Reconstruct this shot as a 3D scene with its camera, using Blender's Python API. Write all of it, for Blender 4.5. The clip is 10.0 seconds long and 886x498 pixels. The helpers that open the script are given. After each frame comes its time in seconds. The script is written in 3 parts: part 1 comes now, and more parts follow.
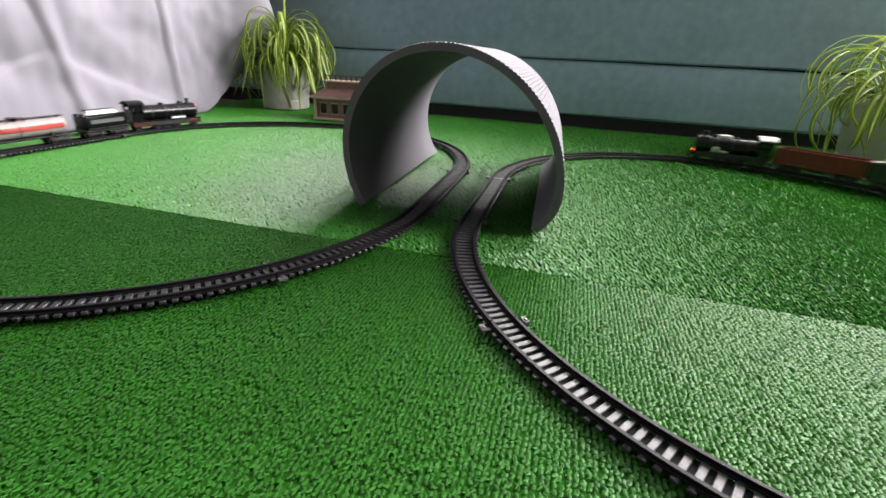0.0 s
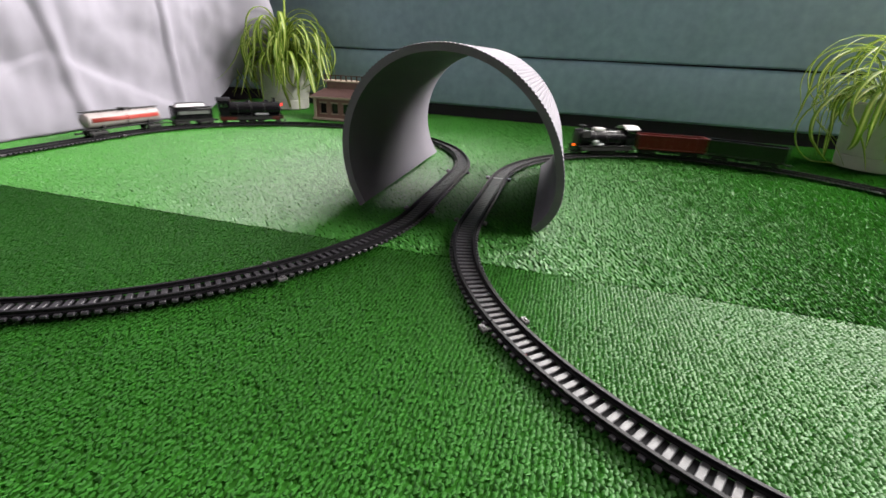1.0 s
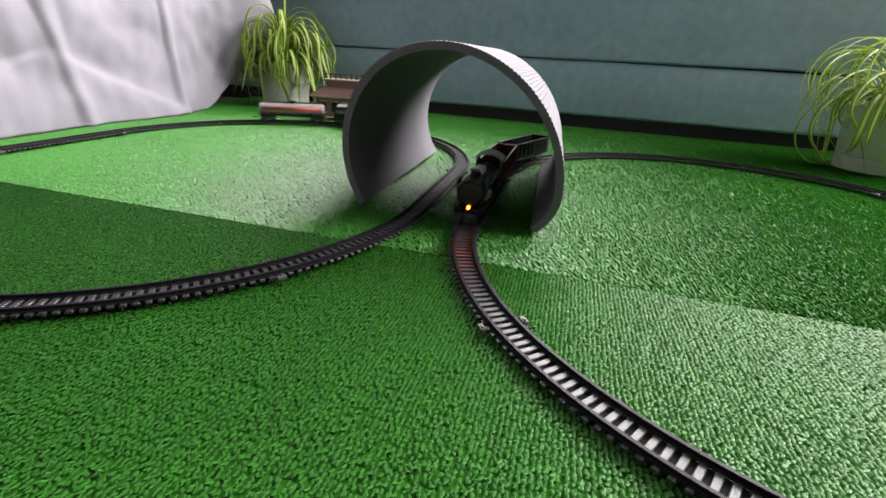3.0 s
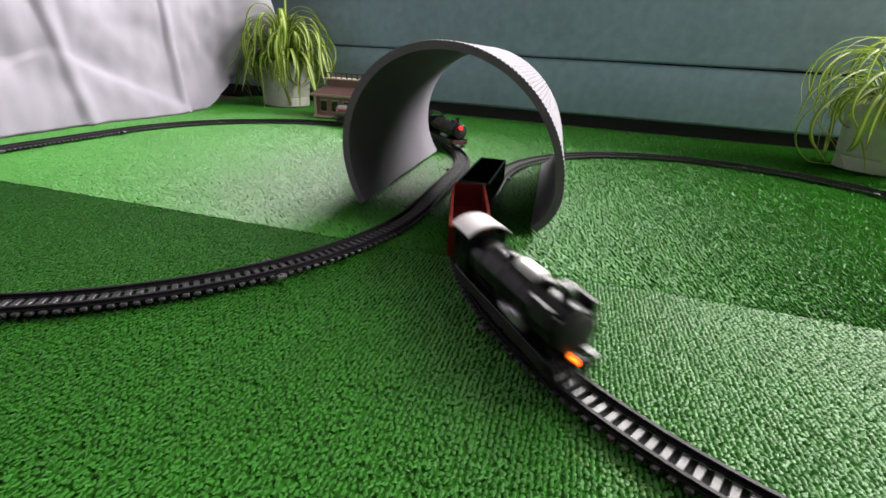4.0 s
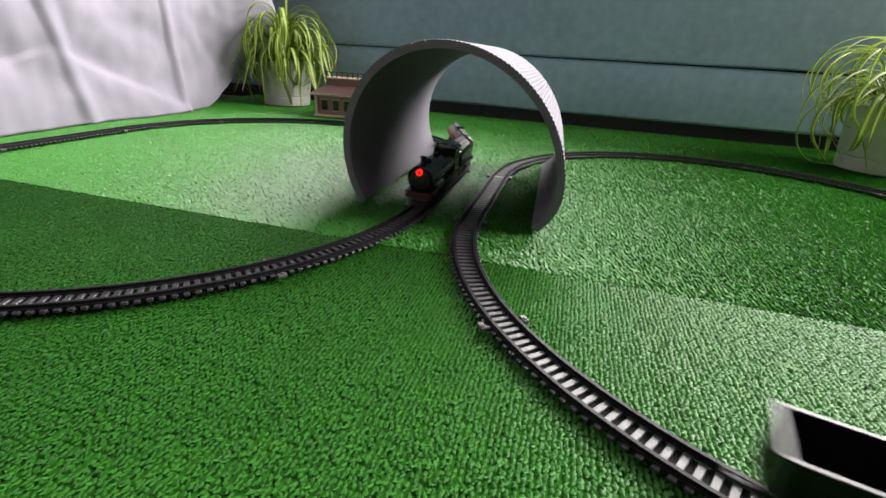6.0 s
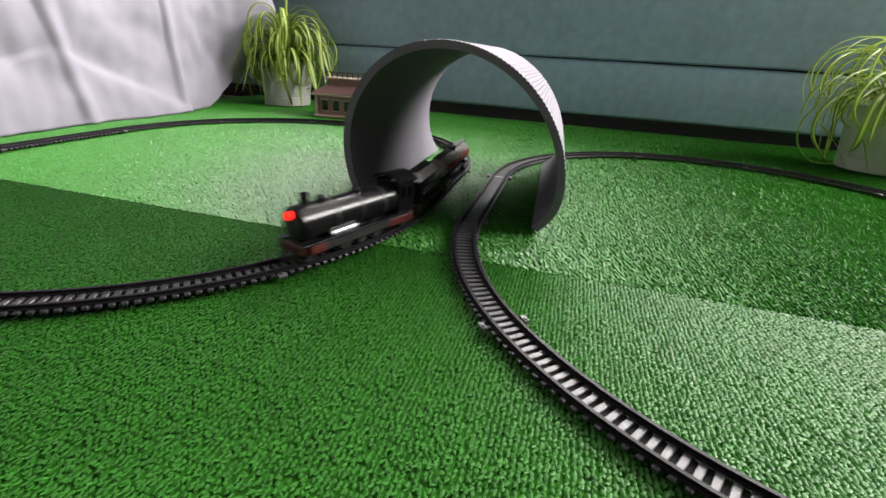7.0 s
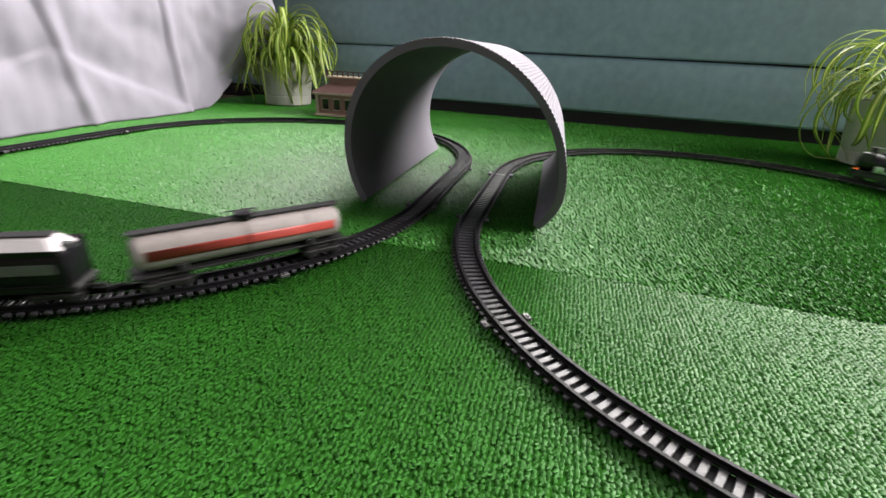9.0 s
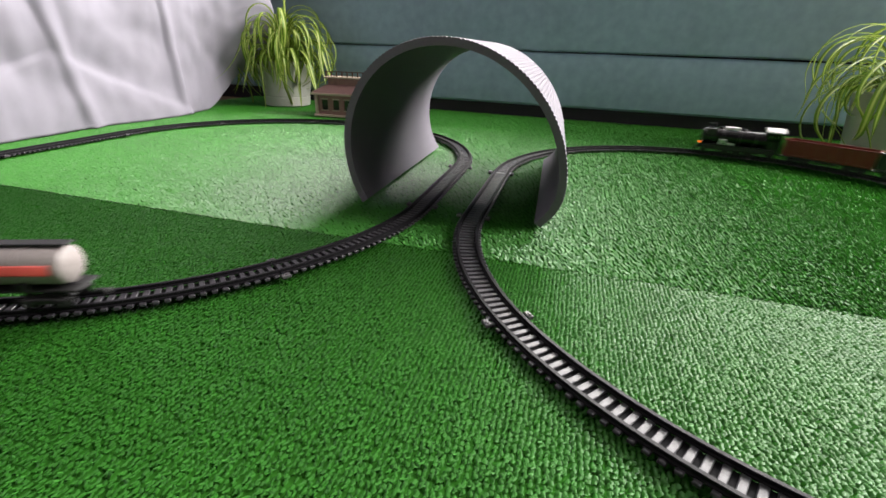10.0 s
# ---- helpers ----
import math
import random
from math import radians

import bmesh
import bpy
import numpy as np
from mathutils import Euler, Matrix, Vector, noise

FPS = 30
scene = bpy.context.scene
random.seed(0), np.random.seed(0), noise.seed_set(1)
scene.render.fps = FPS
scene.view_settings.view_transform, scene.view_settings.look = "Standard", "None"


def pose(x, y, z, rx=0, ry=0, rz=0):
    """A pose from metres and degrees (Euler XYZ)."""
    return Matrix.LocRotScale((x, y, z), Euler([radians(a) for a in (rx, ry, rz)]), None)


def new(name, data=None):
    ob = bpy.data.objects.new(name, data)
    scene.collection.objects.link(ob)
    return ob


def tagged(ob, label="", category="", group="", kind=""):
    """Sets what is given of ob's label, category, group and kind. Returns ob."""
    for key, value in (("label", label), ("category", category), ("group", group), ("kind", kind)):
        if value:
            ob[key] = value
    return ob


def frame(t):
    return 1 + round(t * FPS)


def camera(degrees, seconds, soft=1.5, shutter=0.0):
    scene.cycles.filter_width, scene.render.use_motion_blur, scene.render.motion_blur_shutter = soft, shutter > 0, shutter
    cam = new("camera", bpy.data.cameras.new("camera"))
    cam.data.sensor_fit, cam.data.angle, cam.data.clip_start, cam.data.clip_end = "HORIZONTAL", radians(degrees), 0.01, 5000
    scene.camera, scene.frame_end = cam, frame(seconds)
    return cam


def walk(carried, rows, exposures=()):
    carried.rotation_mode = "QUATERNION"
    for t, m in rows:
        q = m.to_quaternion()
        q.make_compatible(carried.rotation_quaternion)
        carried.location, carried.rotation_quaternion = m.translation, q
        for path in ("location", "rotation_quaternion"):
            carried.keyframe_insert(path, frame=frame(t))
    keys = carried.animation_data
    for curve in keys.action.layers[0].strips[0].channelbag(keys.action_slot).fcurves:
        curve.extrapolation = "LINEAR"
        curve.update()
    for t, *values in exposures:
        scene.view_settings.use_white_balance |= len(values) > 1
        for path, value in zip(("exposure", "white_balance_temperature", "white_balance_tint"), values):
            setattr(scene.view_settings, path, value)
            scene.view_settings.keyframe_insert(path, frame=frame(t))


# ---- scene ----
# ---------------- camera ----------------
EYE_Z = 0.1666
cam = camera(90.3, 10.0, soft=1.6, shutter=1.1)


def aim(tilt, yaw, roll):
    return pose(0, 0, EYE_Z, 90 - tilt, 0, yaw) @ pose(0, 0, 0, 0, 0, roll)


walk(cam, [
    (0.0, aim(23.55, 0.020, 3.05)), (1.5, aim(23.57, 0.000, 3.05)), (2.0, aim(23.57, -0.070, 3.19)),
    (2.5, aim(23.60, -0.100, 3.33)), (4.0, aim(23.73, -0.070, 3.47)), (5.0, aim(23.77, -0.045, 3.51)),
    (5.5, aim(23.81, -0.020, 3.54)), (7.0, aim(23.81, 0.040, 3.51)), (7.5, aim(23.81, 0.060, 3.50)),
    (8.0, aim(23.82, 0.100, 3.44)), (8.5, aim(23.91, 0.160, 3.30)), (9.0, aim(24.05, 0.260, 3.00)),
    (9.5, aim(24.12, 0.360, 2.58)), (10.0, aim(24.16, 0.410, 2.29))])

# ---------------- the room's own axes: u along the sofa, v towards it ----------------
TURN = -14.69
ROOM = pose(0, 0, 0, 0, 0, TURN)
UX, UY = math.cos(radians(TURN)), math.sin(radians(TURN))


def rm(u, v, z=0.0):
    return Vector((u * UX - v * UY, u * UY + v * UX, z))


# ---------------- light ----------------
world = bpy.data.worlds.new("world")
scene.world = world
world.use_nodes = True
nt = world.node_tree
sky = nt.nodes.new("ShaderNodeTexSky")
sky.sky_type, sky.sun_disc = "NISHITA", False
sky.sun_elevation, sky.sun_rotation = radians(40), radians(150)
nt.nodes["Background"].inputs["Strength"].default_value = 0.10
nt.links.new(sky.outputs[0], nt.nodes["Background"].inputs["Color"])
WIN_U0, WIN_U1, WIN_Z0, WIN_Z1, WIN_V = -0.62, 2.25, 1.02, 2.45, 2.44
EAST_V0, EAST_V1 = 0.75, 2.05


def window_lamp(width, height, energy, m):
    lamp = bpy.data.lights.new("window_light", "AREA")
    lamp.shape, lamp.size, lamp.size_y, lamp.energy, lamp.color = "RECTANGLE", width, height, energy, (1.0, 0.96, 0.92)
    new("window_light", lamp).matrix_world = m


window_lamp(WIN_U1 - WIN_U0 - .1, WIN_Z1 - WIN_Z0 - .1, 258, ROOM @ pose((WIN_U0 + WIN_U1) / 2, WIN_V + 0.03, (WIN_Z0 + WIN_Z1) / 2, -90, 0, 0))
window_lamp(EAST_V1 - EAST_V0 - .1, WIN_Z1 - WIN_Z0 - .1, 205, ROOM @ pose(2.48, (EAST_V0 + EAST_V1) / 2, (WIN_Z0 + WIN_Z1) / 2, -90, 0, -90))
scene.view_settings.exposure = 0.0


# ---------------- materials ----------------
def mat(name, color, rough=0.5, metal=0.0, vary=0.15, scale=40.0, bump=0.0, bump_scale=300.0, coat=0.0, rand=0.0, island=0.0, sheen=0.0, spec=0.5, coat_rough=0.08):
    m = bpy.data.materials.new(name)
    m.use_nodes = True
    t = m.node_tree
    b = t.nodes["Principled BSDF"]
    b.inputs["Roughness"].default_value, b.inputs["Metallic"].default_value = rough, metal
    b.inputs["Coat Weight"].default_value, b.inputs["Sheen Weight"].default_value = coat, sheen
    b.inputs["Coat Roughness"].default_value = coat_rough
    b.inputs["Specular IOR Level"].default_value = spec
    co = t.nodes.new("ShaderNodeTexCoord")
    n1, n2 = t.nodes.new("ShaderNodeTexNoise"), t.nodes.new("ShaderNodeTexNoise")
    n1.inputs["Scale"].default_value, n2.inputs["Scale"].default_value = scale, scale * 7
    n1.inputs["Detail"].default_value = 4
    for n in (n1, n2):
        t.links.new(co.outputs["Object"], n.inputs["Vector"])
    add = t.nodes.new("ShaderNodeMath")
    add.operation = "ADD"
    t.links.new(n1.outputs["Fac"], add.inputs[0])
    t.links.new(n2.outputs["Fac"], add.inputs[1])
    last = add.outputs[0]
    for amount, kind in ((rand, "ShaderNodeObjectInfo"), (island, "ShaderNodeNewGeometry")):
        if amount:
            o, ma = t.nodes.new(kind), t.nodes.new("ShaderNodeMath")
            ma.operation, ma.inputs[1].default_value = "MULTIPLY_ADD", amount
            t.links.new(o.outputs["Random" if kind.endswith("Info") else "Random Per Island"], ma.inputs[0])
            t.links.new(last, ma.inputs[2])
            last = ma.outputs[0]
    mr = t.nodes.new("ShaderNodeMapRange")
    mr.inputs["From Min"].default_value, mr.inputs["From Max"].default_value = 0.6, 1.4 + rand + island
    mr.inputs["To Min"].default_value, mr.inputs["To Max"].default_value = 1 - vary, 1 + vary
    t.links.new(last, mr.inputs["Value"])
    mul = t.nodes.new("ShaderNodeVectorMath")
    mul.operation, mul.inputs[0].default_value = "SCALE", color
    t.links.new(mr.outputs[0], mul.inputs["Scale"])
    t.links.new(mul.outputs[0], b.inputs["Base Color"])
    r2 = t.nodes.new("ShaderNodeMath")
    r2.operation, r2.inputs[1].default_value, r2.inputs[2].default_value = "MULTIPLY_ADD", 0.2, rough - 0.1
    t.links.new(n1.outputs["Fac"], r2.inputs[0])
    t.links.new(r2.outputs[0], b.inputs["Roughness"])
    if bump:
        n3, bp = t.nodes.new("ShaderNodeTexNoise"), t.nodes.new("ShaderNodeBump")
        n3.inputs["Scale"].default_value, n3.inputs["Detail"].default_value = bump_scale, 3
        bp.inputs["Strength"].default_value, bp.inputs["Distance"].default_value = bump, 0.002
        t.links.new(co.outputs["Object"], n3.inputs["Vector"])
        t.links.new(n3.outputs["Fac"], bp.inputs["Height"])
        t.links.new(bp.outputs[0], b.inputs["Normal"])
    return m


def glow(name, color, strength):
    m = bpy.data.materials.new(name)
    m.use_nodes = True
    b = m.node_tree.nodes["Principled BSDF"]
    b.inputs["Base Color"].default_value = (*color, 1)
    b.inputs["Emission Color"].default_value = (*color, 1)
    b.inputs["Emission Strength"].default_value = strength
    return m


def let_through(m, share):
    """Thin plastic that passes part of the light."""
    t = m.node_tree
    b = t.nodes["Principled BSDF"]
    tl, ms = t.nodes.new("ShaderNodeBsdfTranslucent"), t.nodes.new("ShaderNodeMixShader")
    ms.inputs[0].default_value = share
    t.links.new(b.inputs["Base Color"].links[0].from_socket, tl.inputs["Color"])
    t.links.new(b.outputs[0], ms.inputs[1])
    t.links.new(tl.outputs[0], ms.inputs[2])
    t.links.new(ms.outputs[0], t.nodes["Material Output"].inputs["Surface"])


M_BASE = mat("mat_backing", (0.022, 0.105, 0.010), 0.9, vary=0.3, scale=60, spec=0.05)
M_PILE = mat("grass_pile", (0.046, 0.248, 0.020), 0.48, vary=0.22, scale=9, island=0.4, spec=0.55, coat=0.40, coat_rough=0.45)
let_through(M_PILE, 0.29)
M_RAIL = mat("black_rail", (0.009, 0.008, 0.010), 0.5, vary=0.2, scale=90, spec=0.18)
M_WEB = mat("black_web", (0.006, 0.006, 0.007), 0.8, vary=0.2, scale=90, spec=0.1)
M_TIE = mat("black_sleeper", (0.034, 0.031, 0.038), 0.42, vary=0.25, scale=120, rand=0.3, bump=0.15, bump_scale=900, spec=0.7)
M_TUNNEL = mat("grey_foam", (0.165, 0.150, 0.182), 0.75, vary=0.08, scale=50, bump=0.25, bump_scale=1500)
M_SOFA = mat("teal_upholstery", (0.225, 0.325, 0.395), 0.8, vary=0.16, scale=6, bump=0.35, bump_scale=700, sheen=0.25)
# the plinth's own near-black, also the painted shade in the seat gap
M_DARK = mat("plinth_and_gap_shade", (0.011, 0.006, 0.014), 0.7, vary=0.3, scale=10)
M_SHEET = mat("white_cloth", (0.262, 0.247, 0.292), 0.8, vary=0.05, scale=5, bump=0.15, bump_scale=600)
M_POT = mat("cream_pot", (0.42, 0.42, 0.37), 0.45, vary=0.07, scale=14)
M_SOIL = mat("soil", (0.03, 0.02, 0.014), 0.95, vary=0.5, scale=120, bump=0.8, bump_scale=200)
M_WALL = mat("wall_paint", (0.10, 0.094, 0.096), 0.85, vary=0.04, scale=3)
M_CEIL = mat("ceiling_paint", (0.34, 0.33, 0.33), 0.9, vary=0.03, scale=3)
M_FLOOR = mat("floor_boards", (0.10, 0.065, 0.04), 0.5, vary=0.25, scale=7)
M_FRAME = mat("window_paint", (0.8, 0.8, 0.8), 0.4, vary=0.03)
M_BLACK = mat("black_plastic", (0.006, 0.0055, 0.007), 0.22, vary=0.25, scale=80, spec=0.28)
M_MATTE = mat("dull_black_plastic", (0.013, 0.012, 0.013), 0.55, vary=0.3, scale=80)
M_RED = mat("oxide_red_plastic", (0.115, 0.010, 0.008), 0.38, vary=0.15, scale=60, spec=0.3)
M_MAROON = mat("maroon_plastic", (0.07, 0.012, 0.010), 0.4, vary=0.2, scale=60)
M_BRED = mat("bright_red_plastic", (0.36, 0.050, 0.040), 0.45, vary=0.1, scale=60)
M_DULL = mat("dull_cream_plastic", (0.31, 0.27, 0.265), 0.5, vary=0.15, scale=60)
M_WHITE = mat("white_plastic", (0.62, 0.58, 0.60), 0.35, vary=0.08, scale=60, coat=0.2)
M_GREY = mat("silver_plastic", (0.42, 0.42, 0.44), 0.3, metal=0.6, vary=0.12, scale=90)
M_PANEL = mat("dull_panel", (0.10, 0.11, 0.10), 0.45, vary=0.2, scale=90)
M_BRICK = mat("salmon_brick", (0.27, 0.145, 0.12), 0.7, vary=0.2, scale=120)
M_STONE = mat("buff_stone", (0.46, 0.36, 0.28), 0.7, vary=0.15, scale=90)
M_ROOF = mat("brown_roof", (0.11, 0.055, 0.048), 0.7, vary=0.25, scale=90)
M_PANE = mat("dark_pane", (0.02, 0.015, 0.018), 0.12, vary=0.2)
M_LAMP_O = glow("amber_lens", (1.0, 0.17, 0.012), 3.0)
M_LAMP_R = glow("red_lens", (1.0, 0.015, 0.008), 3.5)
M_LED_O = glow("amber_bulb", (1.0, 0.070, 0.002), 1500)
M_LED_R = glow("red_bulb", (1.0, 0.0001, 0.00005), 3000)


def leaf_material():
    m = mat("leaf_green", (0.16, 0.27, 0.025), 0.4, vary=0.25, scale=30, rand=0.5)
    t = m.node_tree
    b = t.nodes["Principled BSDF"]
    old = b.inputs["Base Color"].links[0].from_socket
    at, ramp, mix = t.nodes.new("ShaderNodeTexCoord"), t.nodes.new("ShaderNodeValToRGB"), t.nodes.new("ShaderNodeMix")
    sep = t.nodes.new("ShaderNodeSeparateXYZ")
    t.links.new(at.outputs["UV"], sep.inputs[0])
    e = ramp.color_ramp.elements
    e[0].position, e[0].color = 0.28, (0, 0, 0, 1)
    e[1].position, e[1].color = 0.40, (1, 1, 1, 1)
    e.new(0.60).color = (1, 1, 1, 1)
    e.new(0.72).color = (0, 0, 0, 1)
    t.links.new(sep.outputs["X"], ramp.inputs[0])
    mix.data_type = "RGBA"
    t.links.new(ramp.outputs[0], mix.inputs["Factor"])
    t.links.new(old, mix.inputs["A"])
    mix.inputs["B"].default_value = (0.62, 0.68, 0.20, 1)
    t.links.new(mix.outputs["Result"], b.inputs["Base Color"])
    let_through(m, 0.35)
    return m


M_LEAF = leaf_material()


# ---------------- mesh helpers ----------------
def mesh_of(name, bm, material, smooth=35):
    me = bpy.data.meshes.new(name)
    bmesh.ops.recalc_face_normals(bm, faces=bm.faces)
    if smooth:
        for f in bm.faces:
            f.smooth = True
        for e in bm.edges:
            if len(e.link_faces) == 2 and e.calc_face_angle(0) > radians(smooth):
                e.smooth = False
    bm.to_mesh(me)
    bm.free()
    me.materials.append(material)
    return me


def part(name, bm, material, parent=None, label="", m=None, smooth=35):
    ob = new(name, mesh_of(name, bm, material, smooth))
    if parent:
        ob.parent = parent
    if m is not None:
        ob.matrix_basis = m
    if label:
        ob["label"] = label
    return ob


def reuse(name, me, parent, m):
    ob = new(name, me)
    ob.parent = parent
    ob.matrix_basis = m
    return ob


def empty(name, label, category, group="", m=None, kind=""):
    ob = new(name)
    ob.empty_display_size = 0.02
    if m is not None:
        ob.matrix_basis = m
    return tagged(ob, label, category, group, kind)


def box(bm, c, s, bevel=0.0, m=None, seg=1):
    g = bmesh.ops.create_cube(bm, size=1.0)
    mm = Matrix.Translation(c) @ Matrix.Diagonal((*s, 1))
    if m is not None:
        mm = m @ mm
    bmesh.ops.transform(bm, matrix=mm, verts=g["verts"])
    if bevel:
        es = list({e for v in g["verts"] for e in v.link_edges})
        bmesh.ops.bevel(bm, geom=es, offset=bevel, segments=seg, affect="EDGES", profile=0.5)
    return bm


def lathe(bm, pts, seg=20, m=None):
    """pts: (radius, height) turned about z; closed at both ends."""
    rings = []
    for r, z in pts:
        rings.append([bm.verts.new((r * math.cos(2 * math.pi * k / seg), r * math.sin(2 * math.pi * k / seg), z)) for k in range(seg)])
    for a, b in zip(rings, rings[1:]):
        for k in range(seg):
            bm.faces.new((a[k], a[(k + 1) % seg], b[(k + 1) % seg], b[k]))
    bm.faces.new(rings[0][::-1])
    bm.faces.new(rings[-1])
    if m is not None:
        bmesh.ops.transform(bm, matrix=m, verts=[v for r in rings for v in r])
    return bm


def rod(bm, a, b, r, seg=8):
    a, b = Vector(a), Vector(b)
    q = (b - a).to_track_quat("Z", "Y").to_matrix().to_4x4()
    return lathe(bm, [(r, 0), (r, (b - a).length)], seg, Matrix.Translation(a) @ q)


def B():
    return bmesh.new()



# ---------------- room shell ----------------
U0, U1, V0, V1, ZC = -1.75, 2.45, -2.6, WIN_V, 2.8


def shell():
    def slab(name, lo, hi, material, label):
        bm = B()
        c, s = [(a + b) / 2 for a, b in zip(lo, hi)], [b - a for a, b in zip(lo, hi)]
        box(bm, c, s)
        ob = part(name, bm, material, None, "", ROOM, smooth=0)
        return tagged(ob, label, name.split("_")[0], kind="structure")

    slab("floor", (U0 - .1, V0 - .1, -0.10), (U1 + .1, V1 + .1, -0.012), M_FLOOR, "brown wooden floor under the grass mats")
    slab("ceiling", (U0 - .1, V0 - .1, ZC), (U1 + .1, V1 + .1, ZC + .1), M_CEIL, "plain white painted ceiling")
    slab("wall_west", (U0 - .1, V0, -0.012), (U0, V1, ZC), M_WALL, "plain pale painted wall")
    bm = B()
    for lo, hi in (((V0, -0.012), (EAST_V0, ZC)), ((EAST_V1, -0.012), (V1, ZC)), ((EAST_V0, -0.012), (EAST_V1, WIN_Z0)), ((EAST_V0, WIN_Z1), (EAST_V1, ZC))):
        box(bm, (U1 + .07, (lo[0] + hi[0]) / 2, (lo[1] + hi[1]) / 2), (.14, hi[0] - lo[0], hi[1] - lo[1]))
    tagged(part("wall_east", bm, M_WALL, None, "", ROOM, smooth=0), "plain pale painted wall with a window", "wall", kind="structure")
    slab("wall_south", (U0 - .1, V0 - .1, -0.012), (U1 + .1, V0, ZC), M_WALL, "plain pale painted wall")
    # wall behind the sofa, with the window's opening through it
    bm = B()
    for lo, hi in (((U0 - .1, -0.012), (WIN_U0, ZC)), ((WIN_U1, -0.012), (U1 + .1, ZC)),
                   ((WIN_U0, -0.012), (WIN_U1, WIN_Z0)), ((WIN_U0, WIN_Z1), (WIN_U1, ZC))):
        box(bm, ((lo[0] + hi[0]) / 2, V1 + .07, (lo[1] + hi[1]) / 2), (hi[0] - lo[0], .14, hi[1] - lo[1]))
    tagged(part("wall_north", bm, M_WALL, None, "", ROOM, smooth=0), "plain pale painted wall with a wide window", "wall", kind="structure")
    w = empty("window_1", "wide white framed window above the sofa", "window", kind="structure", m=ROOM.copy())
    um, zm = (WIN_U0 + WIN_U1) / 2, (WIN_Z0 + WIN_Z1) / 2
    for name, c, s in (("frame", (um, V1 + .1, WIN_Z0 + .02), (WIN_U1 - WIN_U0, .05, .04)), ("frame", (um, V1 + .1, WIN_Z1 - .02), (WIN_U1 - WIN_U0, .05, .04)),
                       ("frame", (WIN_U0 + .02, V1 + .1, zm), (.04, .05, WIN_Z1 - WIN_Z0 - .08)), ("frame", (WIN_U1 - .02, V1 + .1, zm), (.04, .05, WIN_Z1 - WIN_Z0 - .08))):
        part(name, box(B(), c, s, .004), M_FRAME, w)
    w = empty("window_2", "white framed window in the side wall", "window", kind="structure", m=ROOM.copy())
    vm = (EAST_V0 + EAST_V1) / 2
    for c, s in (((U1 + .1, vm, WIN_Z0 + .02), (.05, EAST_V1 - EAST_V0, .04)), ((U1 + .1, vm, WIN_Z1 - .02), (.05, EAST_V1 - EAST_V0, .04)),
                 ((U1 + .1, EAST_V0 + .02, zm), (.05, .04, WIN_Z1 - WIN_Z0 - .08)), ((U1 + .1, EAST_V1 - .02, zm), (.05, .04, WIN_Z1 - WIN_Z0 - .08))):
        part("frame", box(B(), c, s, .004), M_FRAME, w)


shell()

# ---------------- grass mats ----------------
SEAM_V = 0.3585


def grass_mat(u0, u1, v0, v1, lean, tilt, loose, jitter, bend, full, seed, label):
    ob = empty("grass_mat", label, "grass mat", "grass mats on the floor", ROOM.copy())
    part("backing", box(B(), ((u0 + u1) / 2, (v0 + v1) / 2, -0.008), (u1 - u0, v1 - v0, 0.008)), M_BASE, ob, "dark green woven backing", smooth=0)
    rng = np.random.default_rng(seed)
    # tufts in stitched rows; the rows get wider away from the near half of the mats
    us, vs, hs = [], [], []
    for ua, ub, va, vb, p in patches(u0, u1, v0, v1):
        a, b = np.meshgrid(np.arange(ua + p / 2, ub, p), np.arange(va + p / 2, vb, p * 1.05))
        us.append(a.ravel()), vs.append(b.ravel()), hs.append(np.full(a.size, p))
    u, v, p = np.concatenate(us), np.concatenate(vs), np.concatenate(hs)
    u = u + rng.normal(0, 1, u.size) * p * jitter
    v = v + rng.normal(0, 1, u.size) * p * jitter
    n = u.size
    verts, quads = [], []
    for k in range(4):
        az = lean + rng.normal(0, 0.52 * loose, n)
        size = full * p * rng.uniform(0.72, 1.08, n)
        lay = tilt + rng.normal(0, 0.17 * loose, n)
        hgt, reach = size * np.cos(lay), size * np.sin(lay)
        wid = full * p * rng.uniform(0.25, 0.36, n)
        ou, ov = u + rng.normal(0, 1, n) * p * 0.08, v + rng.normal(0, 1, n) * p * 0.08
        dx, dy = np.cos(az), np.sin(az)
        for w, out, up in bend:
            for sgn in (1, -1):
                verts.append(np.stack([ou + dx * reach * out - sgn * dy * wid * w, ov + dy * reach * out + sgn * dx * wid * w, -0.004 + hgt * up], 1))
        i = np.arange(n) * 24 + 6 * k
        quads += [np.stack([i, i + 1, i + 3, i + 2], 1), np.stack([i + 2, i + 3, i + 5, i + 4], 1)]
    verts, quads = np.stack(verts, 1).reshape(-1, 3), np.concatenate(quads)
    me = bpy.data.meshes.new("turf")
    me.vertices.add(len(verts))
    me.vertices.foreach_set("co", verts.ravel())
    me.loops.add(quads.size)
    me.loops.foreach_set("vertex_index", quads.ravel())
    me.polygons.add(len(quads))
    me.polygons.foreach_set("loop_start", np.arange(len(quads)) * 4)
    me.polygons.foreach_set("use_smooth", np.ones(len(quads), dtype=bool))
    me.update(calc_edges=True)
    me.materials.append(M_PILE)
    pile = new("turf", me)
    pile.parent = ob
    pile["kind"] = "stuff"
    return ob


